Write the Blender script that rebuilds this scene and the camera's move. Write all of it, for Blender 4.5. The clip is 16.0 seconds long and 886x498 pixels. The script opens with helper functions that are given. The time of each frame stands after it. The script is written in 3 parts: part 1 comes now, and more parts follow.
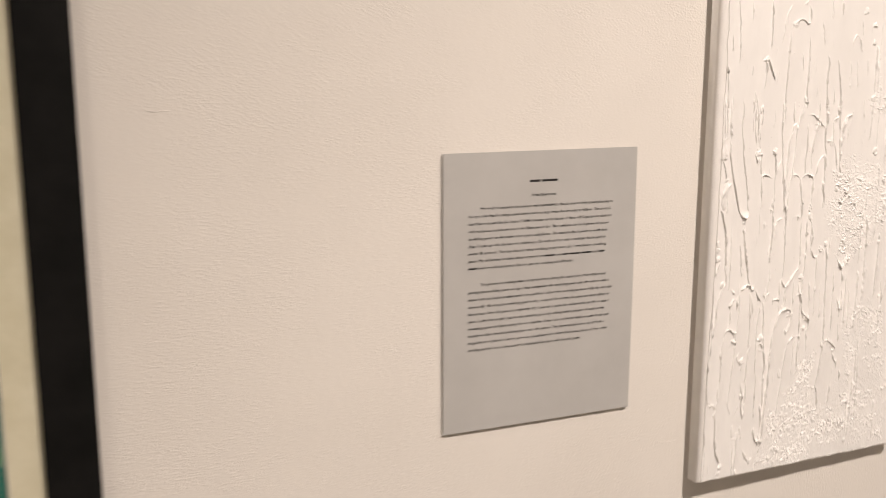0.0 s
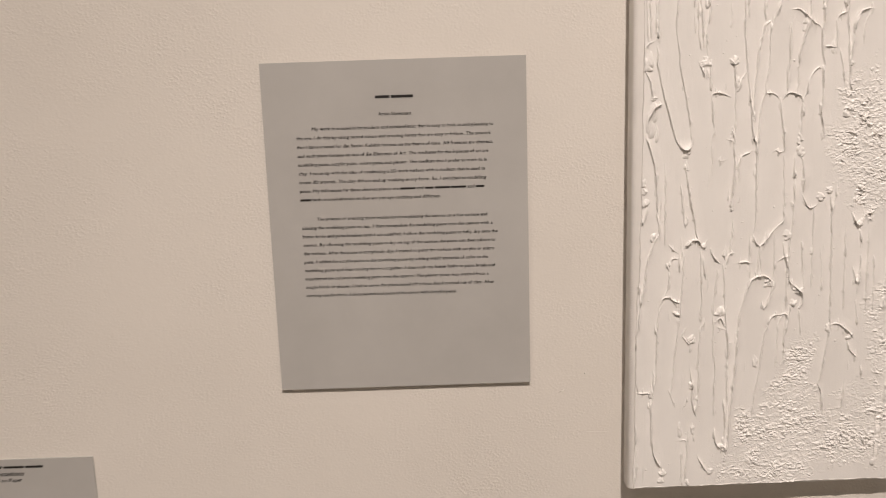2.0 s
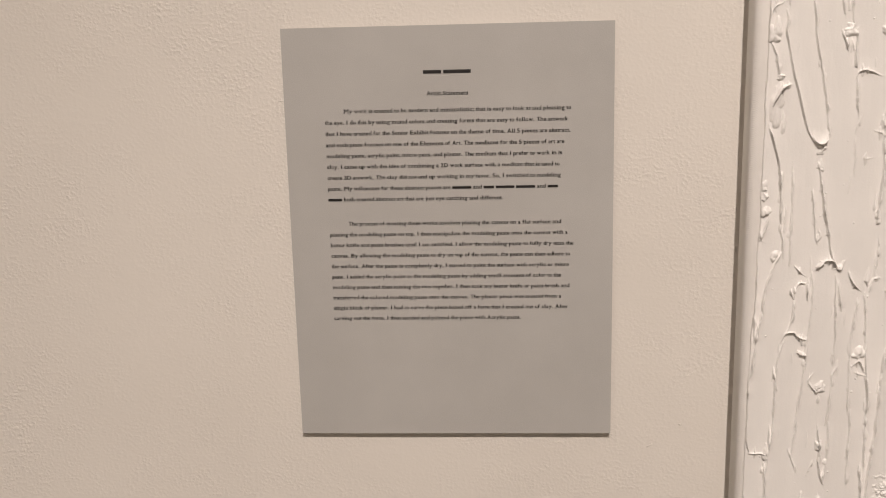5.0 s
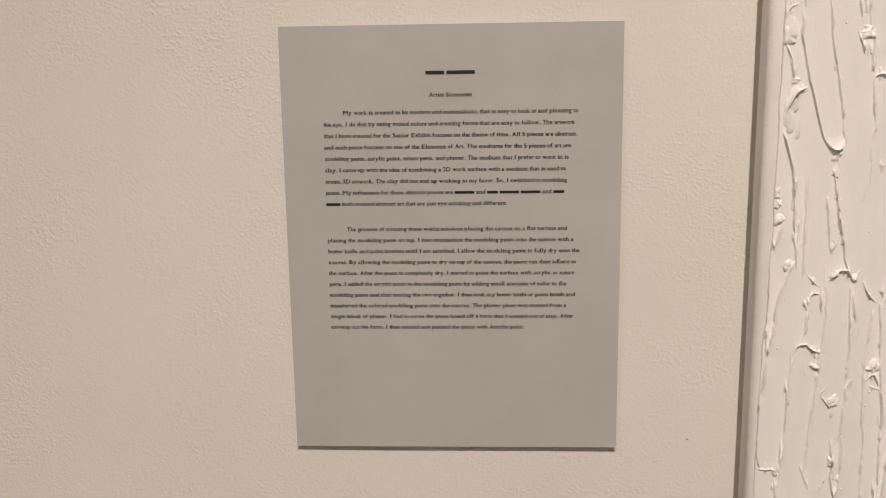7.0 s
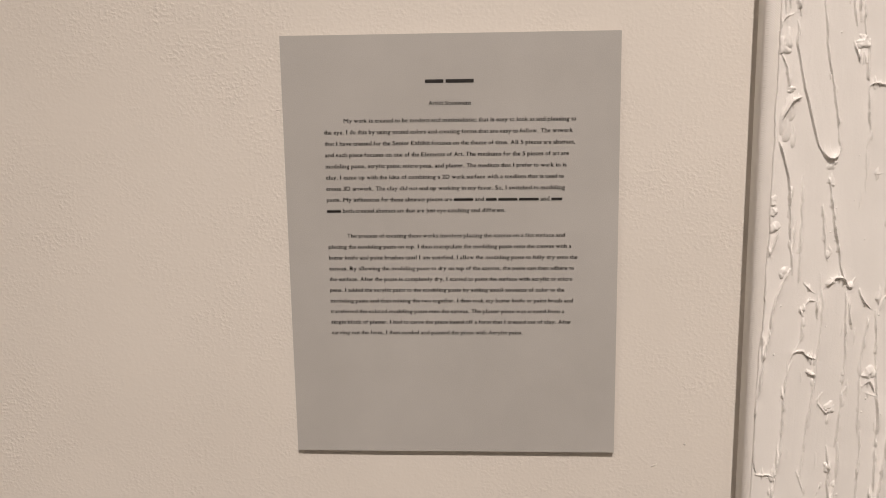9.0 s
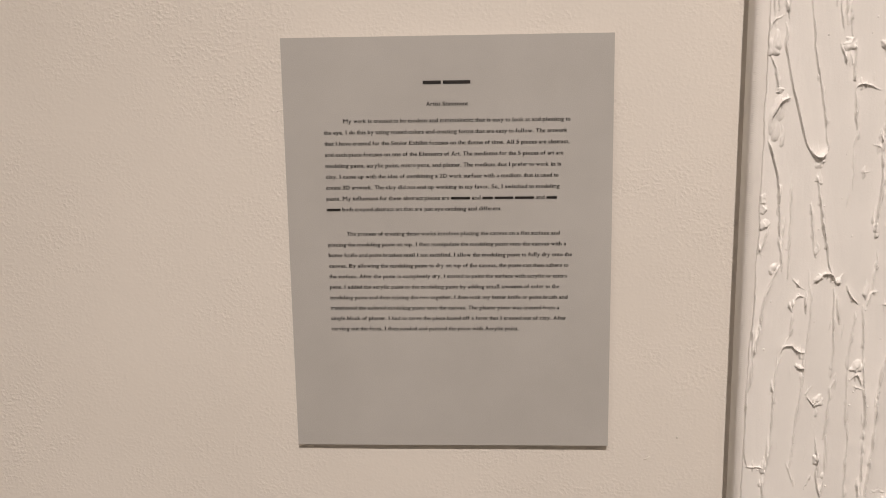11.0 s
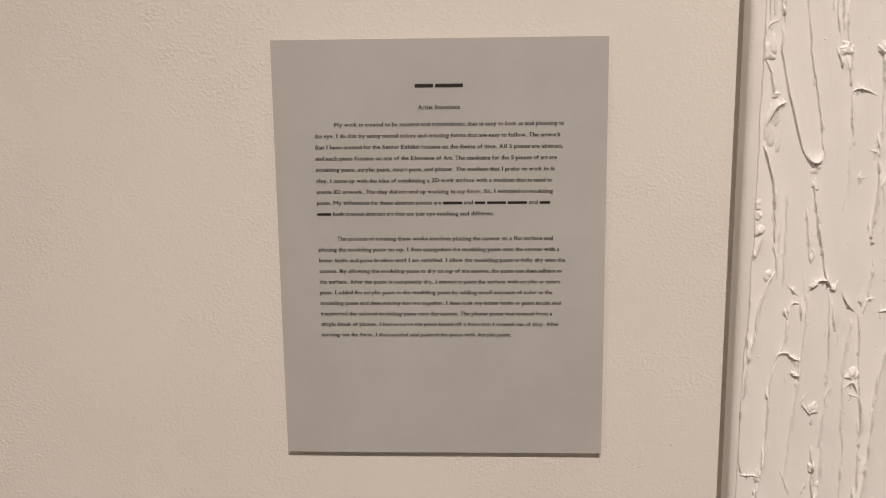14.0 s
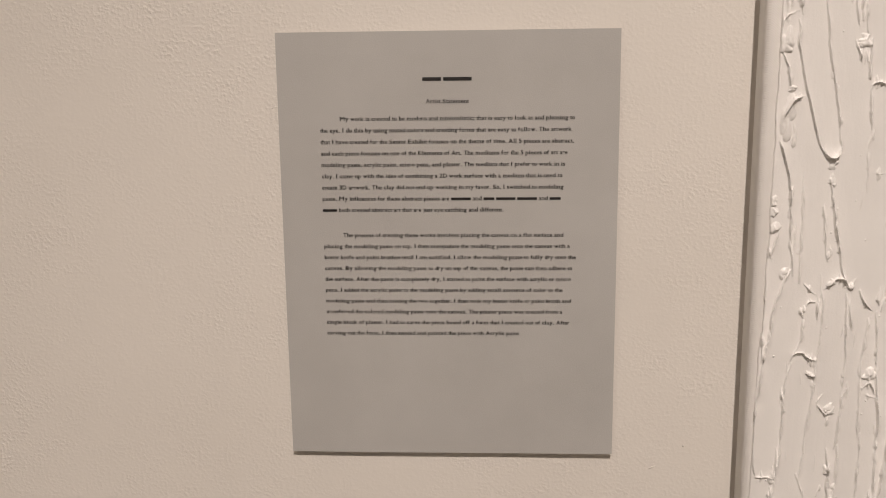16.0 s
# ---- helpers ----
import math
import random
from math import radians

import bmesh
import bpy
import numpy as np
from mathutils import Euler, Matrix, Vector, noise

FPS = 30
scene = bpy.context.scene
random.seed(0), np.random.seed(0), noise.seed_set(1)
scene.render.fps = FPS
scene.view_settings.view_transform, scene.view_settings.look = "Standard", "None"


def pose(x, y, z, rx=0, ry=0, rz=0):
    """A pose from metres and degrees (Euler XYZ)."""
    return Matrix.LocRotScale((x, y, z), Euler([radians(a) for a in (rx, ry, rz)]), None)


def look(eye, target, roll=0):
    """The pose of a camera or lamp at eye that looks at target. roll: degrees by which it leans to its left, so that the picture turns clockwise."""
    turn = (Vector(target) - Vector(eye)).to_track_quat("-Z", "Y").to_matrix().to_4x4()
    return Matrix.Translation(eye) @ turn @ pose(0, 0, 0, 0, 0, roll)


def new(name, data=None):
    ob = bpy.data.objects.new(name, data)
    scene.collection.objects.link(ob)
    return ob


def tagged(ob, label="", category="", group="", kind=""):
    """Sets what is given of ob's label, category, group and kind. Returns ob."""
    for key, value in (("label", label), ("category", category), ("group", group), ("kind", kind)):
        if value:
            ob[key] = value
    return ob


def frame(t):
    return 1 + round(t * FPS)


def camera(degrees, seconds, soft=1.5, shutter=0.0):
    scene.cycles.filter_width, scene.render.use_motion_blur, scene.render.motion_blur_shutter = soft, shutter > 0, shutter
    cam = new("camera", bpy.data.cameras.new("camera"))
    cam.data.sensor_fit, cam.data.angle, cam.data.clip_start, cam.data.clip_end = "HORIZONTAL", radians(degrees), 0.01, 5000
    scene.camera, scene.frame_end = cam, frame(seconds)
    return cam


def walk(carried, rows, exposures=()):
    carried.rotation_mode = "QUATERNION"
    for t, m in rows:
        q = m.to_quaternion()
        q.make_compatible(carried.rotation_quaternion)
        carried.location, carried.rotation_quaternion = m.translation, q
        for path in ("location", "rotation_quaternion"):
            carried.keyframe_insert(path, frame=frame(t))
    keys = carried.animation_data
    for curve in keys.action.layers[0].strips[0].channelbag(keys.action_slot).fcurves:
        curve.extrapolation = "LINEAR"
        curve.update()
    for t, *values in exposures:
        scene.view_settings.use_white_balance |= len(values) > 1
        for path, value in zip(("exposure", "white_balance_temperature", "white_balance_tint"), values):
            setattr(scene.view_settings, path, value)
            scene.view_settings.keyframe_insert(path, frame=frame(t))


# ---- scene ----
cam = camera(48.6, 16.0, 1.0, 0.6)
PATH = [
    (0, (-0.468, -0.853, 1.724), (0.299, 0.956, 1.351), 0.0),
    (0.1, (-0.426, -0.841, 1.715), (0.303, 0.985, 1.348), 0.3),
    (0.2, (-0.379, -0.83, 1.694), (0.294, 1.022, 1.35), 0.1),
    (0.3, (-0.341, -0.814, 1.695), (0.291, 1.047, 1.323), 0.1),
    (0.4, (-0.31, -0.796, 1.687), (0.299, 1.069, 1.298), 0.0),
    (0.5, (-0.282, -0.786, 1.675), (0.301, 1.085, 1.274), 0.0),
    (0.6, (-0.257, -0.766, 1.672), (0.315, 1.103, 1.247), -0.0),
    (0.7, (-0.231, -0.753, 1.656), (0.321, 1.124, 1.24), -0.3),
    (0.8, (-0.218, -0.74, 1.654), (0.332, 1.134, 1.224), -0.3),
    (0.9, (-0.197, -0.742, 1.655), (0.316, 1.142, 1.223), -0.5),
    (1, (-0.177, -0.748, 1.664), (0.295, 1.143, 1.217), -0.7),
    (1.5, (-0.046, -0.777, 1.657), (0.168, 1.163, 1.22), -1.5),
    (2, (0.035, -0.811, 1.662), (0.037, 1.141, 1.225), -1.9),
    (2.5, (0.063, -0.825, 1.664), (-0.037, 1.124, 1.23), -2.0),
    (3, (0.085, -0.834, 1.666), (-0.055, 1.114, 1.235), -2.0),
    (3.5, (0.085, -0.816, 1.66), (-0.079, 1.134, 1.248), -1.7),
    (4, (0.066, -0.738, 1.647), (-0.093, 1.215, 1.246), -1.5),
    (4.2, (0.057, -0.707, 1.641), (-0.095, 1.244, 1.227), -1.5),
    (6.5, (0.025, -0.628, 1.622), (-0.064, 1.331, 1.23), -1.0),
    (7, (0.026, -0.629, 1.622), (-0.075, 1.33, 1.23), -0.9),
    (7.5, (0.029, -0.63, 1.623), (-0.088, 1.328, 1.232), -0.7),
    (8, (0.023, -0.626, 1.622), (-0.076, 1.334, 1.233), -0.6),
    (8.5, (0.027, -0.63, 1.626), (-0.079, 1.328, 1.232), -0.7),
    (9, (0.032, -0.635, 1.625), (-0.085, 1.324, 1.241), -0.9),
    (11.5, (0.029, -0.65, 1.625), (-0.074, 1.311, 1.245), -0.9),
    (12, (0.027, -0.648, 1.625), (-0.076, 1.313, 1.246), -0.8),
    (12.5, (0.026, -0.649, 1.629), (-0.071, 1.311, 1.244), -0.7),
    (13, (0.031, -0.648, 1.628), (-0.069, 1.313, 1.251), -0.8),
    (13.5, (0.03, -0.642, 1.627), (-0.061, 1.319, 1.248), -0.8),
    (14, (0.031, -0.641, 1.626), (-0.06, 1.32, 1.248), -0.7),
    (14.5, (0.029, -0.638, 1.629), (-0.057, 1.322, 1.241), -0.7),
    (15, (0.03, -0.635, 1.626), (-0.062, 1.326, 1.241), -0.6),
    (15.5, (0.031, -0.633, 1.626), (-0.07, 1.326, 1.239), -0.7),
    (16, (0.03, -0.628, 1.626), (-0.076, 1.331, 1.234), -0.7),
]
EXPOSURES = ((0.0, 0.32), (0.2, 0.28), (0.4, 0.10), (0.6, -0.20), (0.8, -0.42), (1.1, -0.12), (1.5, -0.04), (4.0, 0.0), (7.0, -0.03), (13.0, -0.06), (16.0, -0.12))
walk(cam, [(t, look(eye, target, roll)) for t, eye, target, roll in PATH], EXPOSURES)
KEY, SECOND, FILL = 575.0, 58.0, 335.0
CARD_A, CARD_B = (0.445, 0.430, 0.407), (0.505, 0.489, 0.465)

# ---- light ----
world = bpy.data.worlds.new("gallery_world")
scene.world = world
world.use_nodes = True
world.node_tree.nodes["Background"].inputs["Color"].default_value = (0.9, 0.8, 0.7, 1)
world.node_tree.nodes["Background"].inputs["Strength"].default_value = 0.0


def spot(name, eye, target, watts, colour, cone, blend, radius):
    lamp = bpy.data.lights.new(name, "SPOT")
    lamp.energy, lamp.color = watts, colour
    lamp.spot_size, lamp.spot_blend, lamp.shadow_soft_size = radians(cone), blend, radius
    ob = new(name, lamp)
    ob.matrix_world = look(eye, target)
    return ob


WARM = (1.0, 0.88, 0.805)
spot("spot_lamp", (0.42, -2.60, 4.50), (0.44, 0.0, 0.52), KEY, WARM, 46, 0.9, 0.035)
spot("spot_lamp", (-1.90, -2.60, 4.50), (-0.75, 0.0, 0.90), SECOND, WARM, 60, 0.9, 0.035)
# added unseen fill: two spots aimed at the far walls of the room, for bounce
spot("spot_lamp", (1.6, -3.2, 4.5), (2.2, -4.4, 1.3), FILL, WARM, 100, 0.8, 0.04)
spot("spot_lamp", (-1.6, -3.2, 4.5), (-2.2, -4.4, 1.3), FILL, WARM, 100, 0.8, 0.04)


# ---- materials ----
class Nodes:
    """A small builder for a node material."""

    def __init__(self, name, colour, rough=0.7, metal=0.0, spec=0.5):
        self.mat = bpy.data.materials.new(name)
        self.mat.use_nodes = True
        self.tree = self.mat.node_tree
        self.bsdf = self.tree.nodes["Principled BSDF"]
        self.bsdf.inputs["Base Color"].default_value = (*colour, 1)
        self.bsdf.inputs["Roughness"].default_value = rough
        self.bsdf.inputs["Metallic"].default_value = metal
        self.bsdf.inputs["Specular IOR Level"].default_value = spec
        self.coords = self.tree.nodes.new("ShaderNodeTexCoord").outputs["Object"]

    def put(self, socket, value):
        if isinstance(value, bpy.types.NodeSocket):
            self.tree.links.new(value, socket)
        else:
            socket.default_value = value

    def scaled(self, x, y, z):
        n = self.tree.nodes.new("ShaderNodeMapping")
        self.put(n.inputs["Vector"], self.coords)
        n.inputs["Scale"].default_value = (x, y, z)
        return n.outputs["Vector"]

    def noise(self, scale, detail=3, rough=0.5, vector=None):
        n = self.tree.nodes.new("ShaderNodeTexNoise")
        self.put(n.inputs["Vector"], vector or self.coords)
        n.inputs["Scale"].default_value, n.inputs["Detail"].default_value = scale, detail
        n.inputs["Roughness"].default_value = rough
        return n.outputs["Fac"]

    def ramp(self, value, low, high, a=0.0, b=1.0):
        n = self.tree.nodes.new("ShaderNodeMapRange")
        n.clamp = True
        for key, v in (("Value", value), ("From Min", low), ("From Max", high), ("To Min", a), ("To Max", b)):
            self.put(n.inputs[key], v)
        return n.outputs["Result"]

    def math(self, op, a, b=0.0):
        n = self.tree.nodes.new("ShaderNodeMath")
        n.operation = op
        self.put(n.inputs[0], a), self.put(n.inputs[1], b)
        return n.outputs[0]

    def blend(self, factor, a, b):
        n = self.tree.nodes.new("ShaderNodeMix")
        n.data_type = "RGBA"
        self.put(n.inputs["Factor"], factor)
        ins = [s for s in n.inputs if s.type == "RGBA"]
        for s, v in zip(ins, (a, b)):
            self.put(s, v if isinstance(v, bpy.types.NodeSocket) else (*v, 1))
        return [s for s in n.outputs if s.type == "RGBA"][0]

    def axis(self, k):
        n = self.tree.nodes.new("ShaderNodeSeparateXYZ")
        self.put(n.inputs[0], self.coords)
        return n.outputs[k]

    def colour(self, value):
        self.put(self.bsdf.inputs["Base Color"], value)
        return self

    def roughness(self, value):
        self.put(self.bsdf.inputs["Roughness"], value)
        return self

    def bump(self, height, distance, strength=1.0):
        n = self.tree.nodes.new("ShaderNodeBump")
        self.put(n.inputs["Height"], height)
        n.inputs["Distance"].default_value = distance
        self.put(n.inputs["Strength"], strength)
        old = self.bsdf.inputs["Normal"]
        if old.is_linked:
            self.tree.links.new(old.links[0].from_socket, n.inputs["Normal"])
        self.tree.links.new(n.outputs["Normal"], old)
        return self


def wall_paint():
    """Off-white eggshell paint, rolled on: soft blisters that gather in some places and fade in others, with faint scuffs."""
    m = Nodes("wall_paint", (0.76, 0.72, 0.66), 0.62, spec=0.35)
    patchy = m.ramp(m.noise(7, 3, 0.55), 0.38, 0.68, 0.16, 1.0)
    patchy = m.math("MULTIPLY", patchy, m.ramp(m.noise(60, 2, 0.5), 0.36, 0.66, 0.35, 1.0))
    peel = m.ramp(m.noise(430, 1.0, 0.4, m.scaled(1.0, 1, 1.1)), 0.42, 0.80)
    grain = m.noise(900, 2, 0.6)
    m.bump(peel, 0.00044, patchy).bump(grain, 0.00005, 0.5)
    m.bump(m.noise(150, 2, 0.5), 0.0002, 0.5)
    m.bump(m.noise(26, 2, 0.5, m.scaled(1, 1, 0.6)), 0.0008, 0.4)
    tone = m.ramp(m.noise(5, 4, 0.6), 0.3, 0.7)
    m.colour(m.blend(tone, (0.745, 0.70, 0.64), (0.785, 0.74, 0.68)))
    m.roughness(m.ramp(m.noise(60, 3), 0.3, 0.7, 0.55, 0.7))
    return m.mat


def plain(name, a, b, scale, rough, spec=0.5, bump=0.0, bump_scale=None):
    """Two near tones mixed by noise, with a fine relief."""
    m = Nodes(name, a, rough, spec=spec)
    m.colour(m.blend(m.ramp(m.noise(scale, 5, 0.6), 0.35, 0.65), a, b))
    if bump:
        m.bump(m.noise(bump_scale or scale * 8, 3), bump)
    return m.mat


def grey_card():
    """Grey laser-printed card with a faint mottle."""
    m = Nodes("grey_card", (0.4, 0.39, 0.38), 0.6, spec=0.3)
    cloud = m.ramp(m.noise(14, 4, 0.6), 0.3, 0.7)
    fibre = m.ramp(m.noise(1400, 2, 0.6), 0.3, 0.7)
    tone = m.math("ADD", m.math("MULTIPLY", cloud, 0.75), m.math("MULTIPLY", fibre, 0.25))
    m.colour(m.blend(tone, CARD_A, CARD_B))
    m.bump(fibre, 0.00004).bump(m.noise(18, 2), 0.0012, 0.5)
    return m.mat


def modelling_paste():
    """White acrylic modelling paste: satin, with fine drag marks along the knife strokes."""
    m = Nodes("modelling_paste", (0.87, 0.84, 0.80), 0.40, spec=0.5)
    drag = m.noise(90, 4, 0.65, m.scaled(9, 1, 0.35))
    m.bump(m.noise(700, 3, 0.6), 0.0001).bump(drag, 0.0001, 0.5)
    tone = m.ramp(m.noise(22, 4, 0.6, m.scaled(1, 1, 0.5)), 0.3, 0.7)
    m.colour(m.blend(tone, (0.845, 0.82, 0.785), (0.90, 0.875, 0.84)))
    m.roughness(m.ramp(m.noise(120, 3), 0.3, 0.7, 0.28, 0.46))
    return m.mat


def woven_canvas():
    """Primed cotton canvas, a plain weave, threads about 0.9 mm apart."""
    m = Nodes("woven_canvas", (0.80, 0.77, 0.73), 0.75, spec=0.3)
    across = m.math("SINE", m.math("MULTIPLY", m.math("ADD", m.axis(0), m.axis(1)), 2 * math.pi / 0.0015))
    along = m.math("SINE", m.math("MULTIPLY", m.axis(2), 2 * math.pi / 0.0014))
    m.bump(m.math("MULTIPLY", across, along), 0.00007, 0.6).bump(m.noise(500, 3), 0.0001)
    m.colour(m.blend(m.ramp(m.noise(40, 4), 0.3, 0.7), (0.77, 0.74, 0.70), (0.82, 0.79, 0.75)))
    return m.mat


def pastel_drawing():
    """Broad soft strokes of teal, green, dark and cream chalk."""
    m = Nodes("pastel_drawing", (0.1, 0.2, 0.15), 0.9, spec=0.1)
    sweep = m.noise(9, 4, 0.6, m.scaled(1, 1, 0.5))
    c = m.blend(m.ramp(sweep, 0.40, 0.52), (0.02, 0.025, 0.03), (0.035, 0.16, 0.12))
    c = m.blend(m.ramp(m.noise(6, 5, 0.65, m.scaled(0.7, 1, 1.3)), 0.55, 0.66), c, (0.22, 0.36, 0.22))
    c = m.blend(m.ramp(m.noise(420, 3, 0.7), 0.55, 0.75, 0.0, 0.45), c, (0.5, 0.47, 0.38))
    m.colour(c).bump(m.noise(700, 3), 0.0001)
    return m.mat


WALL = wall_paint()
CARD = grey_card()
PASTE = modelling_paste()
CANVAS = woven_canvas()
PASTEL = pastel_drawing()
INK = plain("printed_ink", (0.018, 0.017, 0.016), (0.035, 0.032, 0.03), 300, 0.55, 0.3)
TACK = plain("adhesive_putty", (0.5, 0.5, 0.47), (0.6, 0.6, 0.56), 90, 0.7, 0.3)
BLACK = plain("black_lacquer", (0.005, 0.005, 0.0045), (0.009, 0.0085, 0.008), 30, 0.6, 0.12, 0.00008, 260)
MAT = plain("cream_mat_board", (0.66, 0.61, 0.44), (0.72, 0.67, 0.50), 40, 0.85, 0.2, 0.0001, 900)
BEVEL = plain("mat_core", (0.80, 0.78, 0.70), (0.84, 0.82, 0.75), 60, 0.85, 0.2)
BACKING = plain("brown_backing", (0.2, 0.14, 0.09), (0.26, 0.19, 0.12), 60, 0.85, 0.2)
STEEL = plain("nail_steel", (0.35, 0.34, 0.33), (0.42, 0.41, 0.39), 300, 0.45, 0.5)
SCUFF = plain("scuff_mark", (0.58, 0.54, 0.49), (0.68, 0.64, 0.58), 600, 0.8, 0.2)
CHIP = plain("chipped_plaster", (0.70, 0.655, 0.60), (0.76, 0.715, 0.66), 700, 0.9, 0.2)
CEILING = plain("ceiling_paint", (0.66, 0.64, 0.60), (0.70, 0.68, 0.64), 4, 0.9, 0.2, 0.0006, 120)
FLOOR = plain("polished_concrete", (0.20, 0.19, 0.17), (0.27, 0.255, 0.23), 2.5, 0.45, 0.4, 0.0003, 60)


# ---- mesh helpers ----
def box(bm, x0, x1, y0, y1, z0, z1):
    corners = [bm.verts.new((x, y, z)) for x in (x0, x1) for y in (y0, y1) for z in (z0, z1)]
    for a, b, c, d in ((0, 1, 3, 2), (4, 6, 7, 5), (0, 4, 5, 1), (2, 3, 7, 6), (0, 2, 6, 4), (1, 5, 7, 3)):
        bm.faces.new([corners[k] for k in (a, b, c, d)])
    bmesh.ops.recalc_face_normals(bm, faces=bm.faces)
    return bm


def soften(bm, width, segments=2):
    bmesh.ops.bevel(bm, geom=bm.edges[:], offset=width, segments=segments, affect="EDGES", profile=0.5)
    return bm


def mesh_of(name, bm, material, smooth=False):
    data = bpy.data.meshes.new(name)
    bm.to_mesh(data)
    bm.free()
    data.materials.append(material)
    if smooth:
        data.polygons.foreach_set("use_smooth", [True] * len(data.polygons))
    return data


def part(name, bm, material, parent, label="", smooth=False):
    ob = new(name, mesh_of(name, bm, material, smooth))
    ob.parent = parent
    return tagged(ob, label)


def base(name, x, y, z, label, category, group=""):
    ob = new(name)
    ob.empty_display_size = 0.05
    ob.matrix_world = pose(x, y, z)
    return tagged(ob, label, category, group)


def structure(name, dims, material, label):
    ob = new(name, mesh_of(name, box(bmesh.new(), *dims), material))
    return tagged(ob, label, kind="structure")


# ---- the room ----
X0, X1, Y0, HIGH = -3.6, 3.4, -5.6, 4.8
structure("wall_north", (X0 - 0.15, X1 + 0.15, 0.0, 0.15, 0.0, HIGH), WALL, "off-white gallery wall with rolled orange-peel paint")
structure("wall_south", (X0 - 0.15, X1 + 0.15, Y0 - 0.15, Y0, 0.0, HIGH), WALL, "plain off-white gallery wall")
structure("wall_west", (X0 - 0.15, X0, Y0, 0.0, 0.0, HIGH), WALL, "plain off-white gallery wall")
structure("wall_east", (X1, X1 + 0.15, Y0, 0.0, 0.0, HIGH), WALL, "plain off-white gallery wall")
structure("floor", (X0 - 0.15, X1 + 0.15, Y0 - 0.15, 0.15, -0.12, 0.0), FLOOR, "plain grey concrete gallery floor")
structure("ceiling", (X0 - 0.15, X1 + 0.15, Y0 - 0.15, 0.15, HIGH, HIGH + 0.12), CEILING, "plain pale gallery ceiling")


# ---- printed writing ----
# advance widths of a book face, in thousandths of the type size
ADVANCE = {}
for widths in ("250 .,", "278 ijlt;", "333 frI()", "389 sJ", "444 acez", "500 bdghknopquvxy0123456789$", "556 FPS",
               "611 ELTZ", "667 BCR", "722 ADGHKNOQUVXYw", "778 m", "889 M", "944 W"):
    size, _, letters = widths.partition(" ")
    for letter in letters:
        ADVANCE[letter] = int(size) / 1000
ADVANCE[" "] = 0.25
GLYPHS = {}


def glyph(letter):
    """Vertices and faces of one letter of the built-in font at size 1, with its left and right ends."""
    if letter not in GLYPHS:
        curve = bpy.data.curves.new("letter", "FONT")
        curve.body, curve.size, curve.resolution_u = letter, 1.0, 3
        ob = new("letter", curve)
        bpy.context.view_layer.update()
        data = ob.evaluated_get(bpy.context.evaluated_depsgraph_get()).to_mesh()
        verts = np.array([v.co[:2] for v in data.vertices])
        faces = [tuple(p.vertices) for p in data.polygons]
        bpy.data.objects.remove(ob)
        bpy.data.curves.remove(curve)
        # a short foot on each end of an upright stroke, as a book face has
        sides = [tuple(sorted(e)) for f in faces for e in zip(f, f[1:] + f[:1])]
        feet = []
        for a, b in {e for e in sides if sides.count(e) == 1}:
            (xa, za), (xb, zb) = verts[a], verts[b]
            if abs(za - zb) < 0.005 and 0.03 < abs(xa - xb) < 0.16 and letter not in ".,;0235":
                up = 1 if za < 0.2 else -1
                out = 0.025 if letter in "ijltfrI" else 0.055
                feet.append((min(xa, xb) - out, max(xa, xb) + out, za, za + up * 0.045))
        left, right = verts[:, 0].min(), verts[:, 0].max()
        for x0, x1, z0, z1 in feet:
            k = len(verts)
            verts = np.vstack([verts, [(x0, min(z0, z1)), (x1, min(z0, z1)), (x1, max(z0, z1)), (x0, max(z0, z1))]])
            faces.append((k, k + 1, k + 2, k + 3))
        GLYPHS[letter] = (verts, faces, left, right)
    return GLYPHS[letter]


def written_width(text, size, track=1.0):
    return sum(ADVANCE[c] for c in text.replace("[", "").replace("]", "")) * size * track


def writing(bm, text, x, z, size, surface, slant=0.0, track=1.0, weight=1.0):
    """Sets a line of type from x on the baseline z. Words in [ ] are plain bars. surface(x, z) gives the sheet's y."""
    bar = False
    for word in text.replace("[", " [ ").replace("]", " ] ").split(" "):
        if word == "[" or word == "]":
            bar = word == "["
            continue
        if not word:
            continue
        if bar:
            wide = written_width(word, size, track)
            xs = np.linspace(x, x + wide, 6)
            low = [bm.verts.new((a, surface(a, z) - 0.00025, z + 0.03 * size)) for a in xs]
            top = [bm.verts.new((a + slant * 0.5 * size, surface(a, z) - 0.00025, z + 0.43 * size)) for a in xs]
            for k in range(5):
                bm.faces.new((low[k], low[k + 1], top[k + 1], top[k]))
            x += wide
        else:
            for letter in word:
                wide = ADVANCE[letter] * size * track
                verts, faces, left, right = glyph(letter)
                room = 0.80 if letter not in "iljI.,;" else 0.55
                stretch = min(wide * room / (right - left), size * 1.25)
                start = x + (wide - stretch * (right - left)) / 2
                # two strikes a hair apart give the upright strokes their weight
                for strike in (-0.5, 0.5):
                    made = []
                    for a, b in verts:
                        px, pz = start + (a - left) * stretch + strike * weight * 0.022 * size, z + b * size * 0.93
                        px += slant * (pz - z)
                        made.append(bm.verts.new((px, surface(px, pz) - 0.00025 - strike * 0.00003, pz)))
                    for f in faces:
                        bm.faces.new([made[k] for k in f])
                x += wide
        x += ADVANCE[" "] * size * track
    return bm


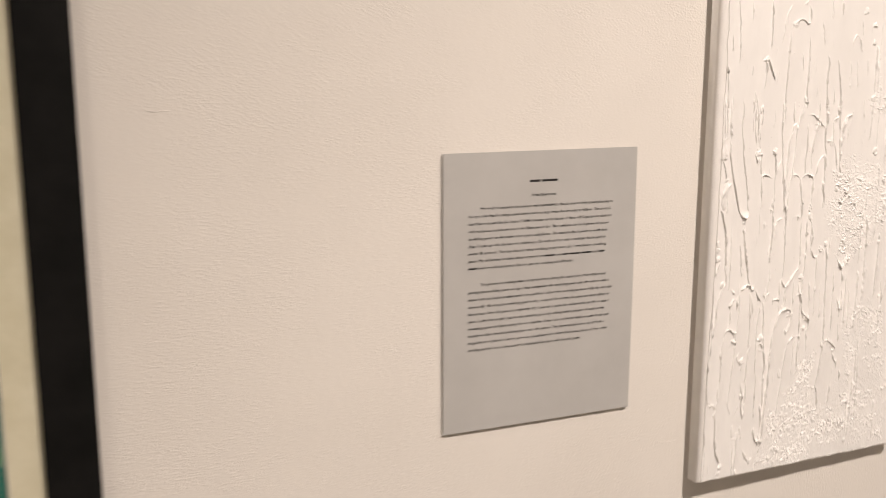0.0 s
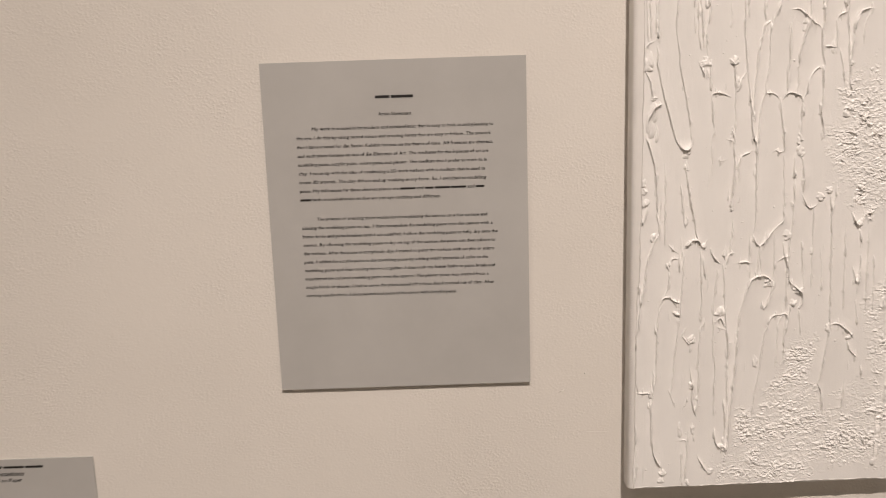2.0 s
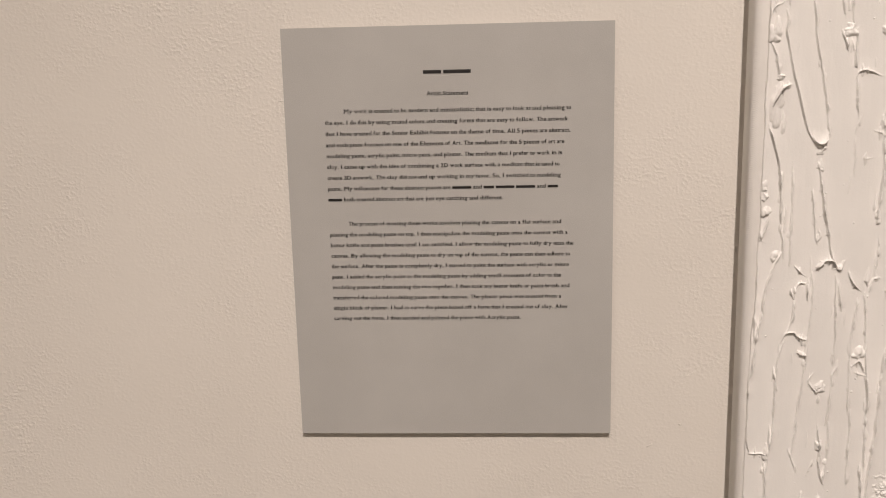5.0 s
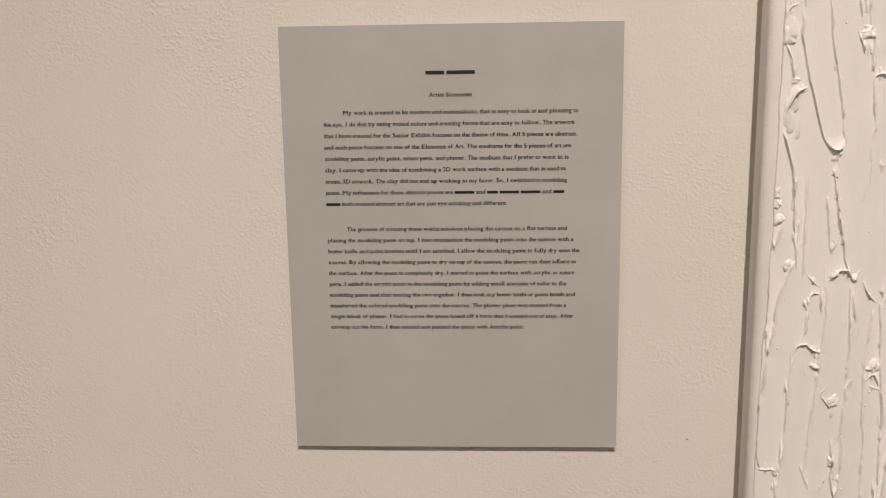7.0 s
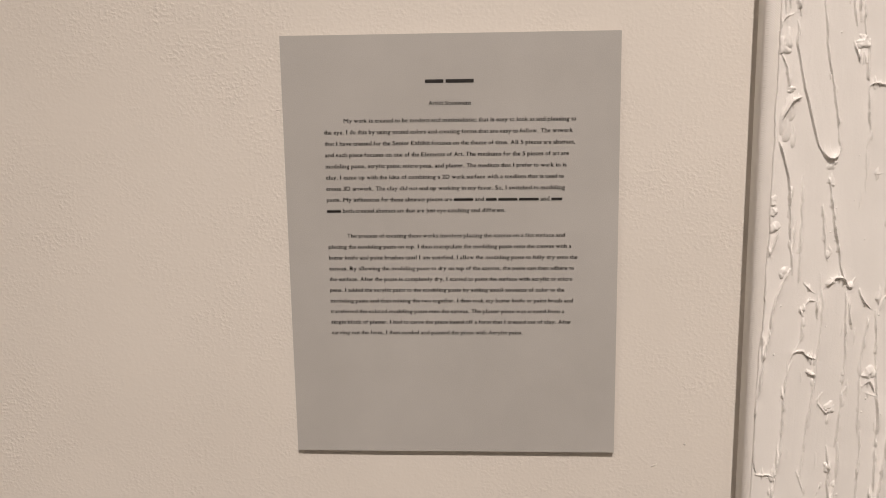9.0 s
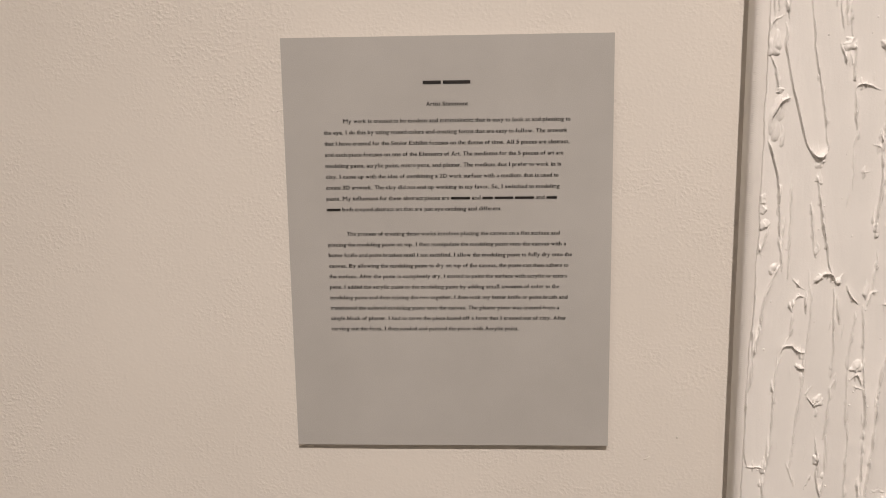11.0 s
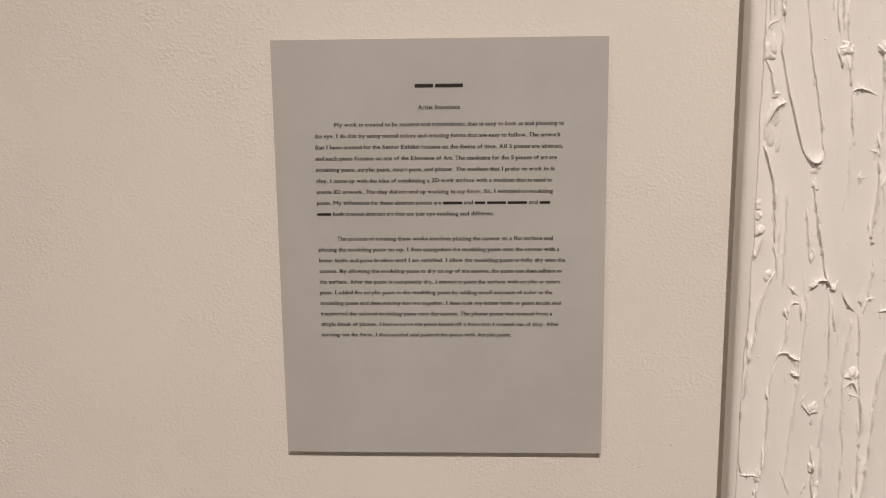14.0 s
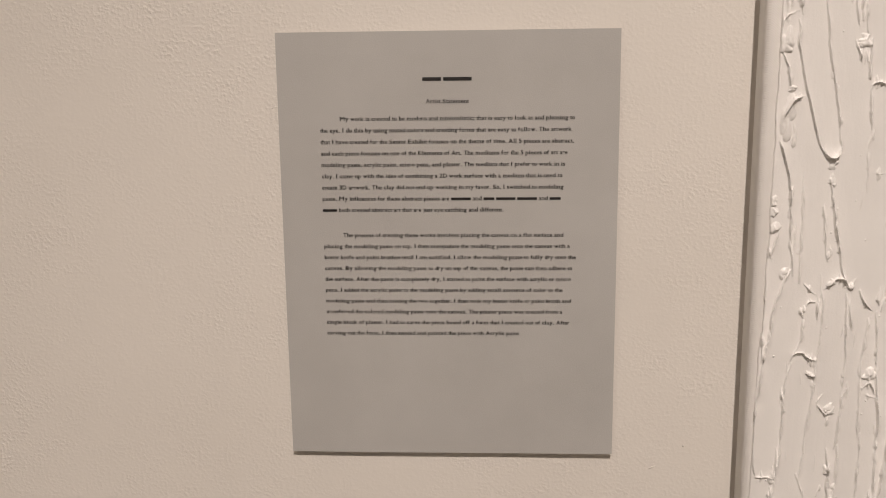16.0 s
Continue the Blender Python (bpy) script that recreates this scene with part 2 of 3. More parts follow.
# ---- the artist statement ----
def statement_board():
    wide, high, thick = 0.2159, 0.2794, 0.0016
    thing = base("statement_board", 0.0, -0.0040, 1.50, "grey letter-size card with a printed artist statement, stuck to the wall", "sign")

    def surface(x, z):
        """The card's front: it stands off a little more on one side, and bows."""
        u, v = x / (wide / 2), z / (high / 2)
        return -0.0004 * u - 0.0005 * (1 - v * v) + 0.0004 * u * u * (v < 0) * v * v + 0.0003 * math.sin(2.4 * u + 0.6) * max(0.0, -v)

    bm = bmesh.new()
    nx, nz = 24, 30
    front, back = {}, {}
    for i in range(nx + 1):
        for k in range(nz + 1):
            x, z = (i / nx - 0.5) * wide, (k / nz - 0.5) * high
            front[i, k] = bm.verts.new((x, surface(x, z), z))
            back[i, k] = bm.verts.new((x, surface(x, z) + thick, z))
    for i in range(nx):
        for k in range(nz):
            bm.faces.new((front[i, k], front[i + 1, k], front[i + 1, k + 1], front[i, k + 1]))
            bm.faces.new((back[i, k], back[i, k + 1], back[i + 1, k + 1], back[i + 1, k]))
    rim = [(i, 0) for i in range(nx)] + [(nx, k) for k in range(nz)] + [(i, nz) for i in range(nx, 0, -1)] + [(0, k) for k in range(nz, 0, -1)]
    for a, b in zip(rim, rim[1:] + rim[:1]):
        bm.faces.new((front[b], front[a], back[a], back[b]))
    part("card", bm, CARD, thing, smooth=False)
    for x in (-0.08, 0.08):
        for z in (-0.115, 0.115):
            pad = soften(box(bmesh.new(), x - 0.009, x + 0.009, surface(x, z) + thick - 0.0002, 0.0040, z - 0.009, z + 0.009), 0.0006)
            part("adhesive_pad", pad, TACK, thing, "putty pad")
    lead = 0.00731
    body = 0.00420
    left = -0.0815
    paragraphs = (
        (0.0843, ("My work is created to be modern and minimalistic; that is easy to look at and pleasing to",
                  "the eye. I do this by using muted colors and creating forms that are easy to follow. The artwork",
                  "that I have created for the Senior Exhibit focuses on the theme of time. All 5 pieces are abstract,",
                  "and each piece focuses on one of the Elements of Art. The mediums for the 5 pieces of art are",
                  "modeling paste, acrylic paint, micro pens, and plaster. The medium that I prefer to work in is",
                  "clay. I came up with the idea of combining a 2D work surface with a medium that is used to",
                  "create 3D artwork. The clay did not end up working in my favor. So, I switched to modeling",
                  "paste. My influences for these abstract pieces are [nnnnnn] and [nnrr nnnnnc] [nnnnnn] and [nnrr]",
                  "[nnnct] both created abstract art that are just eye catching and different.")),
        (0.0092, ("The process of creating these works involves placing the canvas on a flat surface and",
                  "placing the modeling paste on top. I then manipulate the modeling paste onto the canvas with a",
                  "butter knife and paint brushes until I am satisfied. I allow the modeling paste to fully dry onto the",
                  "canvas. By allowing the modeling paste to dry on top of the canvas, the paste can then adhere to",
                  "the surface. After the paste is completely dry, I started to paint the surface with acrylic or micro",
                  "pens. I added the acrylic paint to the modeling paste by adding small amounts of color to the",
                  "modeling paste and then mixing the two together. I then took my butter knife or paint brush and",
                  "transferred the colored modeling paste onto the canvas. The plaster piece was created from a",
                  "single block of plaster. I had to carve the piece based off a form that I created out of clay. After",
                  "carving out the form, I then sanded and painted the piece with Acrylic paint.")))
    for top, lines in paragraphs:
        for n, line in enumerate(lines):
            start = left + (0.0127 if n == 0 else 0.0)
            part("text_line", writing(bmesh.new(), line, start, top - n * lead, body, surface), INK, thing, "line of black print")
    size = 0.00545
    name = "[nnnrr nnnnccs]"
    part("title_line", writing(bmesh.new(), name, -written_width(name, size) / 2, 0.1088, size, surface), INK, thing, "black printed bar")
    size = body
    head = "Artist Statement"
    part("heading_line", writing(bmesh.new(), head, -written_width(head, size) / 2, 0.0950, size, surface), INK, thing, "black printed heading")
    return thing


# ---- the label of the framed picture ----
def artwork_label():
    wide, high, thick = 0.1030, 0.0518, 0.0018
    thing = base("artwork_label", -0.3315, -thick, 1.2775, "small grey wall label with black italic print", "label")
    part("card", soften(box(bmesh.new(), -wide / 2, wide / 2, 0, thick, -high / 2, high / 2), 0.0002, 1), CARD, thing)

    def surface(x, z):
        return 0.0

    left = -0.0455
    for name, text, z, size, slant, weight in (("name_line", "[nnnnnn nnnnnnn nnnnnn]", 0.0172, 0.0052, 0.2, 1), ("title_line", "Expectations", 0.0102, 0.0067, 0.22, 2.2),
                                       ("medium_line", "Pastel on Paper", 0.0045, 0.0052, 0.2, 1), ("year_line", "2020", -0.0012, 0.0050, 0.2, 1),
                                       ("price_line", "$450", -0.0071, 0.0050, 0.2, 1)):
        part(name, writing(bmesh.new(), text, left, z, size, surface, slant, 1.0, weight), INK, thing, "line of black italic print")
    return thing


# ---- the white relief canvas ----
def lattice(x, z, seed):
    """Smooth value noise in -1 to 1 over arrays of places."""
    rng = np.random.default_rng(seed)
    table = rng.uniform(-1, 1, (128, 128))
    i, k = np.floor(x).astype(int), np.floor(z).astype(int)
    u, v = x - i, z - k
    u, v = u * u * (3 - 2 * u), v * v * (3 - 2 * v)
    a, b = table[i % 128, k % 128], table[(i + 1) % 128, k % 128]
    c, d = table[i % 128, (k + 1) % 128], table[(i + 1) % 128, (k + 1) % 128]
    return (a * (1 - u) + b * u) * (1 - v) + (c * (1 - u) + d * u) * v


# broken, crumbly paste: x, z, half width, half height, strength
CRUMBS = ((196, 306, 26, 44, 1.0), (174, 300, 16, 30, 0.3), (200, 262, 20, 26, 0.9), (146, 108, 15, 22, 1.0), (140, 78, 22, 18, 0.8), (112, 48, 22, 22, 1.1),
          (125, 20, 40, 20, 0.9), (165, 44, 44, 26, 0.9), (200, 34, 18, 18, 1.2), (215, 60, 30, 30, 0.8), (216, 120, 12, 24, 0.7), (232, 300, 40, 46, 0.7),
          (238, 150, 34, 30, 0.55), (262, 90, 30, 44, 0.55), (250, 430, 30, 34, 0.8), (255, 28, 44, 20, 0.8))


def relief_canvas():
    wide, high, deep = 0.305, 0.610, 0.0165
    thing = base("relief_canvas", 0.188, 0.0, 1.2672, "white stretched canvas with thick knifed modelling paste", "painting")
    # it hangs a little askew: one side stands off the wall
    thing.matrix_world = pose(0.188, -0.0068, 1.2672, 0, 0.18, 1.26)
    bm = box(bmesh.new(), 0.0014, wide, -deep, 0, -0.0018, high)
    rims = [e for e in bm.edges if all(v.co.y < -deep / 2 for v in e.verts) and abs(e.verts[0].co.z - e.verts[1].co.z) > high / 2]
    bmesh.ops.bevel(bm, geom=rims, offset=0.0046, segments=10, affect="EDGES", profile=0.5)
    rims = [e for e in bm.edges if all(v.co.y < -0.001 for v in e.verts) and abs(e.verts[0].co.z - e.verts[1].co.z) < 1e-6]
    bmesh.ops.bevel(bm, geom=rims, offset=0.0022, segments=4, affect="EDGES", profile=0.5, clamp_overlap=True)
    part("canvas", bm, CANVAS, thing, "primed white woven canvas", smooth=True)
    for px, stand in ((0.07, 0.0052), (0.24, 0.0014)):
        part("hanging_pin", soften(box(bmesh.new(), px - 0.0015, px + 0.0015, -0.004, stand, high - 0.06, high - 0.057), 0.0006), STEEL, thing, "steel pin")

    # the paste, as a sheet whose height in millimetres is built up stroke by stroke
    xs = np.concatenate([np.arange(4.0, 205.0, 0.33), np.arange(205.0, 303.0, 0.5)])
    zs = np.concatenate([np.arange(-1.7, 420.0, 0.36), np.arange(420.0, 540.0, 0.6), np.arange(540.0, 608.0, 1.6)])
    x, z = np.meshgrid(xs, zs)
    h = 0.9 + 0.36 * lattice(x / 17, z / 60, 1) + 0.20 * lattice(x / 7, z / 45, 2) + 0.012 * lattice(x / 1.6, z / 26, 3)
    rng = np.random.default_rng(11)
    count = [20]

    def window(x0, x1, z0, z1):
        i0, i1 = np.searchsorted(xs, (x0, x1))
        k0, k1 = np.searchsorted(zs, (z0, z1))
        return slice(k0, k1), slice(i0, i1)

    def ridge(tall, *points, slope=1.5, beads=True):
        """A thin lip that the knife left along a smooth line through the points, sheer on one side; a negative height turns it over."""
        count[0] += 1
        seed, turn, tall, ragged = count[0], (1 if tall > 0 else -1), 1.1 * abs(tall) ** 0.75, (1.0 if beads else 0.35)
        pts = np.array(points, float)
        ext = np.vstack([2 * pts[0] - pts[1], pts, 2 * pts[-1] - pts[-2]])
        line = []
        for a, b, c, d in zip(ext, ext[1:], ext[2:], ext[3:]):
            u = np.linspace(0, 1, max(3, int(np.hypot(*(c - b)) / 0.7)), endpoint=False)[:, None]
            line.append(0.5 * (2 * b + (c - a) * u + (2 * a - 5 * b + 4 * c - d) * u**2 + (3 * b - a - 3 * c + d) * u**3))
        line = np.vstack(line + [pts[-1:]])
        along = np.concatenate([[0], np.cumsum(np.hypot(*np.diff(line, axis=0).T))])
        way = np.gradient(line, axis=0)
        way /= np.linalg.norm(way, axis=1)[:, None] + 1e-9
        stray = 0.30 * lattice(along / 7, along * 0, seed) + 0.14 * ragged * lattice(along / 3.1, along * 0, seed + 1)
        line = line + np.stack([-way[:, 1] * stray, way[:, 0] * stray], 1)
        w = window(line[:, 0].min() - 9, line[:, 0].max() + 9, line[:, 1].min() - 9, line[:, 1].max() + 9)
        a, b = x[w], z[w]
        if a.size == 0:
            return
        best, near = np.full(a.shape, 1e9), np.zeros(a.shape, int)
        for n, (px, pz) in enumerate(line):
            d2 = (a - px) ** 2 + (b - pz) ** 2
            closer = d2 < best
            best[closer], near[closer] = d2[closer], n
        ox, oz = a - line[near, 0], b - line[near, 1]
        ahead = ox * way[near, 0] + oz * way[near, 1]
        ends = ((near == 0) & (ahead < 0)) | ((near == len(line) - 1) & (ahead > 0))
        gone = np.where(ends, np.abs(ahead), 0)
        off = (way[near, 0] * oz - way[near, 1] * ox) * turn
        d, s = np.hypot(off, gone), along[near] + np.where(ends, 0, ahead)
        run = 0.92 + 0.45 * lattice(s / 9, s * 0 + 3, seed + 9) + 0.16 * ragged * lattice(s / 3.7, s * 0 + 1, seed + 2) + 0.10 * ragged * lattice(a / 0.9, b / 2.3, 55)
        taper = np.clip(s / 4, 0.2, 1) * np.clip((along[-1] - s) / 4, 0.2, 1)
        thick = 1.0 + 0.55 * lattice(s / 9, s * 0 + 5, seed + 4)
        lip = np.where(off > 0, 0.6 * np.exp(-(d / (0.46 * thick)) ** 2) + 0.4 * np.exp(-d / slope), np.exp(-(d / (0.32 * thick)) ** 2))
        h[w] += 1.4 * tall * np.clip(run, 0.25, 1.5) * np.sqrt(taper) * lip
        fade = np.clip(s / 12, 0, 1) * np.clip((along[-1] - s) / 12, 0, 1)
        h[w] += 0.42 * tall * np.where(off > 0, np.clip(1 - d / 8, 0, 1), 0) * fade * (gone == 0)
        # beads and slivers of paste that stayed on the lip
        if beads and tall > 0.45:
            for n in range(int(along[-1] / 16) + 1):
                px, pz = line[rng.integers(len(line))]
                dab(px + rng.normal(0, 0.6), pz, rng.uniform(0.6, 1.5), rng.uniform(2.0, 6.0), rng.uniform(0.4, 0.9) * min(tall, 1.5), seed + 700 + n)

    def heap(tall, *points):
        """A lip with a broad smooth slope of paste heaped up behind it."""
        ridge(tall, *points, slope=1.4, beads=False)

    def scoop(cx, cz, rx, rz, tall):
        """The hollow end of a downward stroke: the paste rises smoothly to a round lip and drops off below it."""
        w = window(cx - rx, cx + rx, cz, cz + rz)
        u = (x[w] - cx) / rx
        floor = cz + 0.45 * rz * u * u
        v = np.clip((cz + rz - z[w]) / np.maximum(cz + rz - floor, 0.1), 0, 1)
        h[w] += np.where(z[w] > floor, tall * v**3 * np.sqrt(np.clip(1 - u * u, 0, 1)), 0)

    def dab(cx, cz, rx, rz, tall, seed):
        """A small soft drop of paste, full below and drawn out above."""
        w = window(cx - 2.2 * rx, cx + 2.2 * rx, cz - 2.2 * rz, cz + 2.2 * rz)
        a, b = x[w], z[w]
        v = (b - cz) / rz
        u = (a - cx + 0.3 * rx * lattice(b / 3, b * 0, seed)) / (rx * (0.8 - 0.3 * np.clip(v, -1, 1)))
        r = np.hypot(u, v) + 0.28 * lattice(a / 1.3, b / 3.2, seed)
        h[w] += tall * np.clip(1 - r * r, 0, 1) ** 0.7

    def torn(cx, cz, rx, rz, tall):
        """A dab torn off the knife: overlapping folds with a sharp edge below and a drawn-out tail."""
        count[0] += 1
        seed, rx, rz, tall = count[0], 1.25 * rx, 1.2 * rz, 1.15 * tall
        w = window(cx - 2.6 * rx, cx + 2.6 * rx, cz - 2.2 * rz, cz + 2.2 * rz)
        a = x[w] + 0.22 * rx * lattice(x[w] / (0.55 * rx), z[w] / (0.5 * rz), seed)
        b = z[w] + 0.22 * rz * lattice(x[w] / (0.6 * rx), z[w] / (0.45 * rz), seed + 1)
        body = np.zeros(a.shape)
        for n in range(4):
            px, pz = cx + rng.uniform(-0.45, 0.45) * rx, cz + rng.uniform(-0.5, 0.5) * rz
            lean, fx, fz = rng.uniform(-0.6, 0.6), rng.uniform(0.36, 0.70) * rx, rng.uniform(0.50, 0.95) * rz
            u, v = (a - px) + lean * (b - pz) * rx / rz, b - pz
            v = np.where(v < 0, v / (0.65 * fz), v / (1.1 * fz))
            r = np.hypot(u / (fx * (1.05 - 0.3 * np.clip(v, -1, 1))), v)
            body = np.maximum(body, rng.uniform(0.6, 1.0) * np.clip(1 - r * r, 0, 1) ** 0.6 * (0.8 - 0.2 * np.clip(v, -1, 1)))
        h[w] += tall * body * (1 + 0.12 * lattice(x[w] / 0.9, z[w] / 1.8, seed + 2))

    ridge(0.7, (11, 418), (12, 401), (13, 381))
    ridge(0.9, (19, 418), (19, 407), (19, 392), (20, 384))
    ridge(0.8, (10, 363), (11, 373), (13, 378), (17, 380))
    heap(1.2, (20, 376), (21, 370), (20, 363), (22, 356), (24, 345), (28, 331), (32, 317), (35, 306), (39, 298), (43, 294), (48, 295), (50, 300))
    ridge(0.9, (35, 418), (36, 409), (35, 391), (37, 376), (39, 360), (42, 344), (44, 335), (46, 326), (48, 310), (50, 300))
    torn(14, 362, 3.3, 6.7, 2.2)
    ridge(1.1, (11, 357), (15, 348), (17, 338))
    ridge(2.0, (24, 331), (19, 329), (16, 324), (14, 318))
    torn(19, 335, 2.4, 1.9, 1.6)
    torn(16, 318, 4.3, 13.3, 1.9)
    torn(21, 306, 1.4, 6.7, 1.3)
    ridge(1.5, (13, 304), (16, 295), (19, 283), (21, 269), (22, 248), (23, 242))
    torn(11, 267, 1.9, 2.9, 1.4)
    torn(12, 260, 1.9, 2.4, 1.5)
    torn(12, 249, 3.8, 4.3, 2.2)
    ridge(1.1, (9, 246), (10, 236), (11, 232))
    ridge(1.1, (15, 249), (12, 238), (11, 234))
    ridge(0.9, (9, 231), (6, 222), (8, 212), (8, 188), (9, 165))
    ridge(0.6, (25, 255), (25, 245), (24, 236))
    torn(19, 221, 3.3, 3.8, 1.8)
    ridge(1.2, (23, 224), (19, 214), (16, 205), (14, 195), (13, 183), (11, 173), (10, 164))
    ridge(1.5, (47, 417), (49, 414), (49, 406))
    ridge(1.0, (52, 413), (52, 397), (53, 384), (55, 373))
    torn(59, 409, 1.9, 3.8, 1.8)
    ridge(0.8, (62, 410), (61, 399), (60, 391))
    ridge(0.5, (49, 400), (50, 386))
    ridge(0.6, (59, 391), (59, 377), (61, 366))
    torn(59, 362, 4.3, 3.8, 1.7)
    ridge(1.3, (54, 363), (57, 355), (58, 351))
    ridge(1.0, (60, 357), (62, 351))
    ridge(0.8, (63, 364), (63, 351), (64, 341))
    ridge(1.0, (65, 335), (66, 338), (70, 339), (77, 336), (80, 335))
    ridge(0.8, (65, 336), (66, 319), (67, 312), (66, 300))
    ridge(0.35, (66, 298), (67, 273))
    ridge(0.5, (78, 407), (79, 399), (79, 392))
    torn(82, 363, 2.9, 3.8, 1.8)
    ridge(1.0, (79, 364), (82, 359), (83, 350), (84, 334), (84, 327))
    torn(86, 345, 1.9, 4.8, 1.2)
    ridge(-0.7, (92, 354), (88, 348), (86, 341))
    ridge(1.2, (89, 416), (89, 394), (91, 372), (92, 363), (93, 354), (95, 338), (97, 323), (99, 304), (102, 297), (103, 286))
    ridge(0.8, (103, 286), (103, 267), (104, 234), (103, 224))
    ridge(0.9, (105, 415), (105, 402), (106, 394))
    ridge(1.0, (118, 415), (117, 408), (114, 400), (112, 393), (110, 385), (110, 367), (108, 345), (107, 337), (105, 329), (104, 318))
    ridge(1.2, (109, 393), (105, 390), (104, 383), (101, 374), (100, 358), (99, 345), (98, 327), (98, 316))
    ridge(0.9, (107, 337), (113, 337), (117, 335), (119, 332))
    ridge(0.8, (120, 329), (122, 315), (124, 304), (125, 290))
    ridge(0.9, (127, 393), (126, 386), (126, 375), (126, 362), (125, 349), (125, 336))
    ridge(-1.1, (127, 402), (132, 402), (136, 399), (140, 395), (144, 391), (148, 389), (151, 386))
    ridge(1.8, (141, 395), (139, 388), (136, 377), (134, 369), (133, 357))
    torn(138, 390, 2.9, 4.3, 1.7)
    ridge(0.5, (133, 357), (134, 348), (133, 339))
    ridge(1.4, (123, 332), (125, 336), (129, 337), (132, 336), (136, 334), (138, 330))
    torn(139, 324, 1.9, 4.8, 1.8)
    ridge(0.9, (138, 330), (138, 315), (138, 303))
    ridge(-1.2, (151, 355), (150, 356), (146, 353), (143, 346), (141, 337), (138, 330))
    ridge(0.9, (140, 414), (141, 401), (141, 395))
    ridge(1.1, (153, 414), (152, 403), (152, 392), (151, 383), (152, 370), (154, 359), (153, 352))
    ridge(1.6, (153, 357), (154, 343), (154, 330), (153, 323), (155, 312), (156, 302))
    ridge(1.2, (154, 372), (158, 372), (163, 371))
    ridge(0.9, (162, 392), (163, 381), (163, 372))
    ridge(0.8, (166, 370), (169, 356), (171, 345), (173, 336))
    ridge(1.2, (169, 413), (169, 405), (169, 399), (165, 397), (163, 394))
    torn(169, 407, 1.9, 4.8, 1.5)
    ridge(1.6, (190, 401), (186, 401), (181, 399), (178, 393), (176, 387), (176, 378), (175, 369), (175, 356), (175, 345), (178, 336))
    torn(176, 358, 1.9, 2.4, 1.5)
    ridge(0.5, (188, 397), (185, 389), (185, 374))
    torn(176, 323, 2.9, 2.4, 2.0)
    torn(174, 318, 2.4, 2.9, 1.9)
    torn(46, 290, 2.9, 2.9, 1.7)
    torn(46, 280, 1.9, 3.8, 1.6)
    ridge(1.3, (44, 282), (46, 273), (48, 261), (50, 249), (53, 237), (55, 225), (58, 216))
    ridge(0.7, (41, 264), (43, 250), (45, 235), (46, 230))
    torn(47, 235, 1.4, 3.3, 1.3)
    ridge(1.3, (82, 308), (84, 302), (84, 296))
    ridge(0.8, (78, 301), (82, 300), (84, 298))
    ridge(-1.3, (97, 290), (92, 288), (89, 284), (87, 277))
    ridge(1.3, (84, 295), (85, 277), (84, 260), (83, 246))
    torn(83, 246, 1.9, 4.3, 1.7)
    ridge(0.9, (85, 234), (85, 225), (84, 215))
    ridge(0.5, (81, 261), (81, 249))
    ridge(0.5, (88, 281), (89, 267))
    ridge(1.0, (73, 284), (76, 284))
    ridge(1.0, (116, 289), (118, 291), (121, 289), (124, 290))
    ridge(0.7, (124, 308), (125, 292))
    torn(137, 299, 2.4, 3.8, 1.8)
    torn(138, 289, 2.9, 3.8, 1.8)
    ridge(1.2, (134, 287), (134, 273), (135, 269))
    torn(135, 272, 1.4, 2.9, 1.4)
    ridge(0.9, (141, 280), (142, 268), (142, 257))
    ridge(0.8, (135, 266), (135, 243), (134, 219))
    ridge(1.1, (142, 254), (144, 248), (148, 243), (154, 245))
    torn(157, 251, 2.9, 3.3, 1.5)
    torn(164, 257, 3.3, 2.4, 1.8)
    ridge(1.1, (165, 255), (167, 232), (168, 211), (169, 184), (170, 155), (170, 147))
    ridge(0.8, (170, 256), (168, 244), (167, 237))
    ridge(1.5, (184, 237), (187, 230), (191, 225))
    ridge(-1.3, (202, 239), (195, 235), (192, 227))
    torn(191, 228, 2.9, 3.3, 1.9)
    ridge(1.7, (191, 222), (193, 213))
    ridge(1.3, (127, 243), (127, 233), (122, 228), (118, 224), (114, 219), (111, 215), (108, 212))
    ridge(1.5, (102, 220), (105, 215), (108, 212))
    torn(130, 221, 2.9, 3.8, 1.9)
    ridge(0.8, (133, 219), (132, 200), (132, 185))
    ridge(1.3, (47, 213), (50, 217), (53, 219), (57, 218), (60, 213))
    torn(49, 216, 2.4, 2.4, 1.8)
    torn(61, 213, 2.4, 2.4, 1.8)
    ridge(1.0, (64, 218), (61, 213))
    ridge(0.9, (59, 209), (60, 191), (61, 167), (61, 149))
    ridge(0.9, (44, 211), (45, 192), (44, 172), (43, 165))
    ridge(1.6, (33, 215), (37, 211), (40, 209))
    ridge(1.4, (33, 194), (34, 199), (36, 204), (40, 204))
    ridge(1.5, (31, 199), (33, 194))
    ridge(1.5, (41, 203), (42, 193))
    ridge(0.7, (33, 192), (33, 180), (29, 170))
    ridge(1.6, (27, 164), (29, 170), (34, 171), (36, 169), (39, 167), (42, 166))
    ridge(1.1, (28, 164), (25, 153), (24, 138), (24, 117), (23, 97), (22, 87))
    ridge(0.8, (22, 145), (24, 138))
    torn(40, 156, 2.1, 1.7, 2.2)
    ridge(0.8, (43, 150), (42, 142), (41, 132), (39, 117), (39, 104))
    ridge(0.9, (48, 143), (45, 138))
    ridge(1.4, (46, 136), (50, 131), (52, 129))
    torn(53, 133, 2.9, 3.3, 1.9)
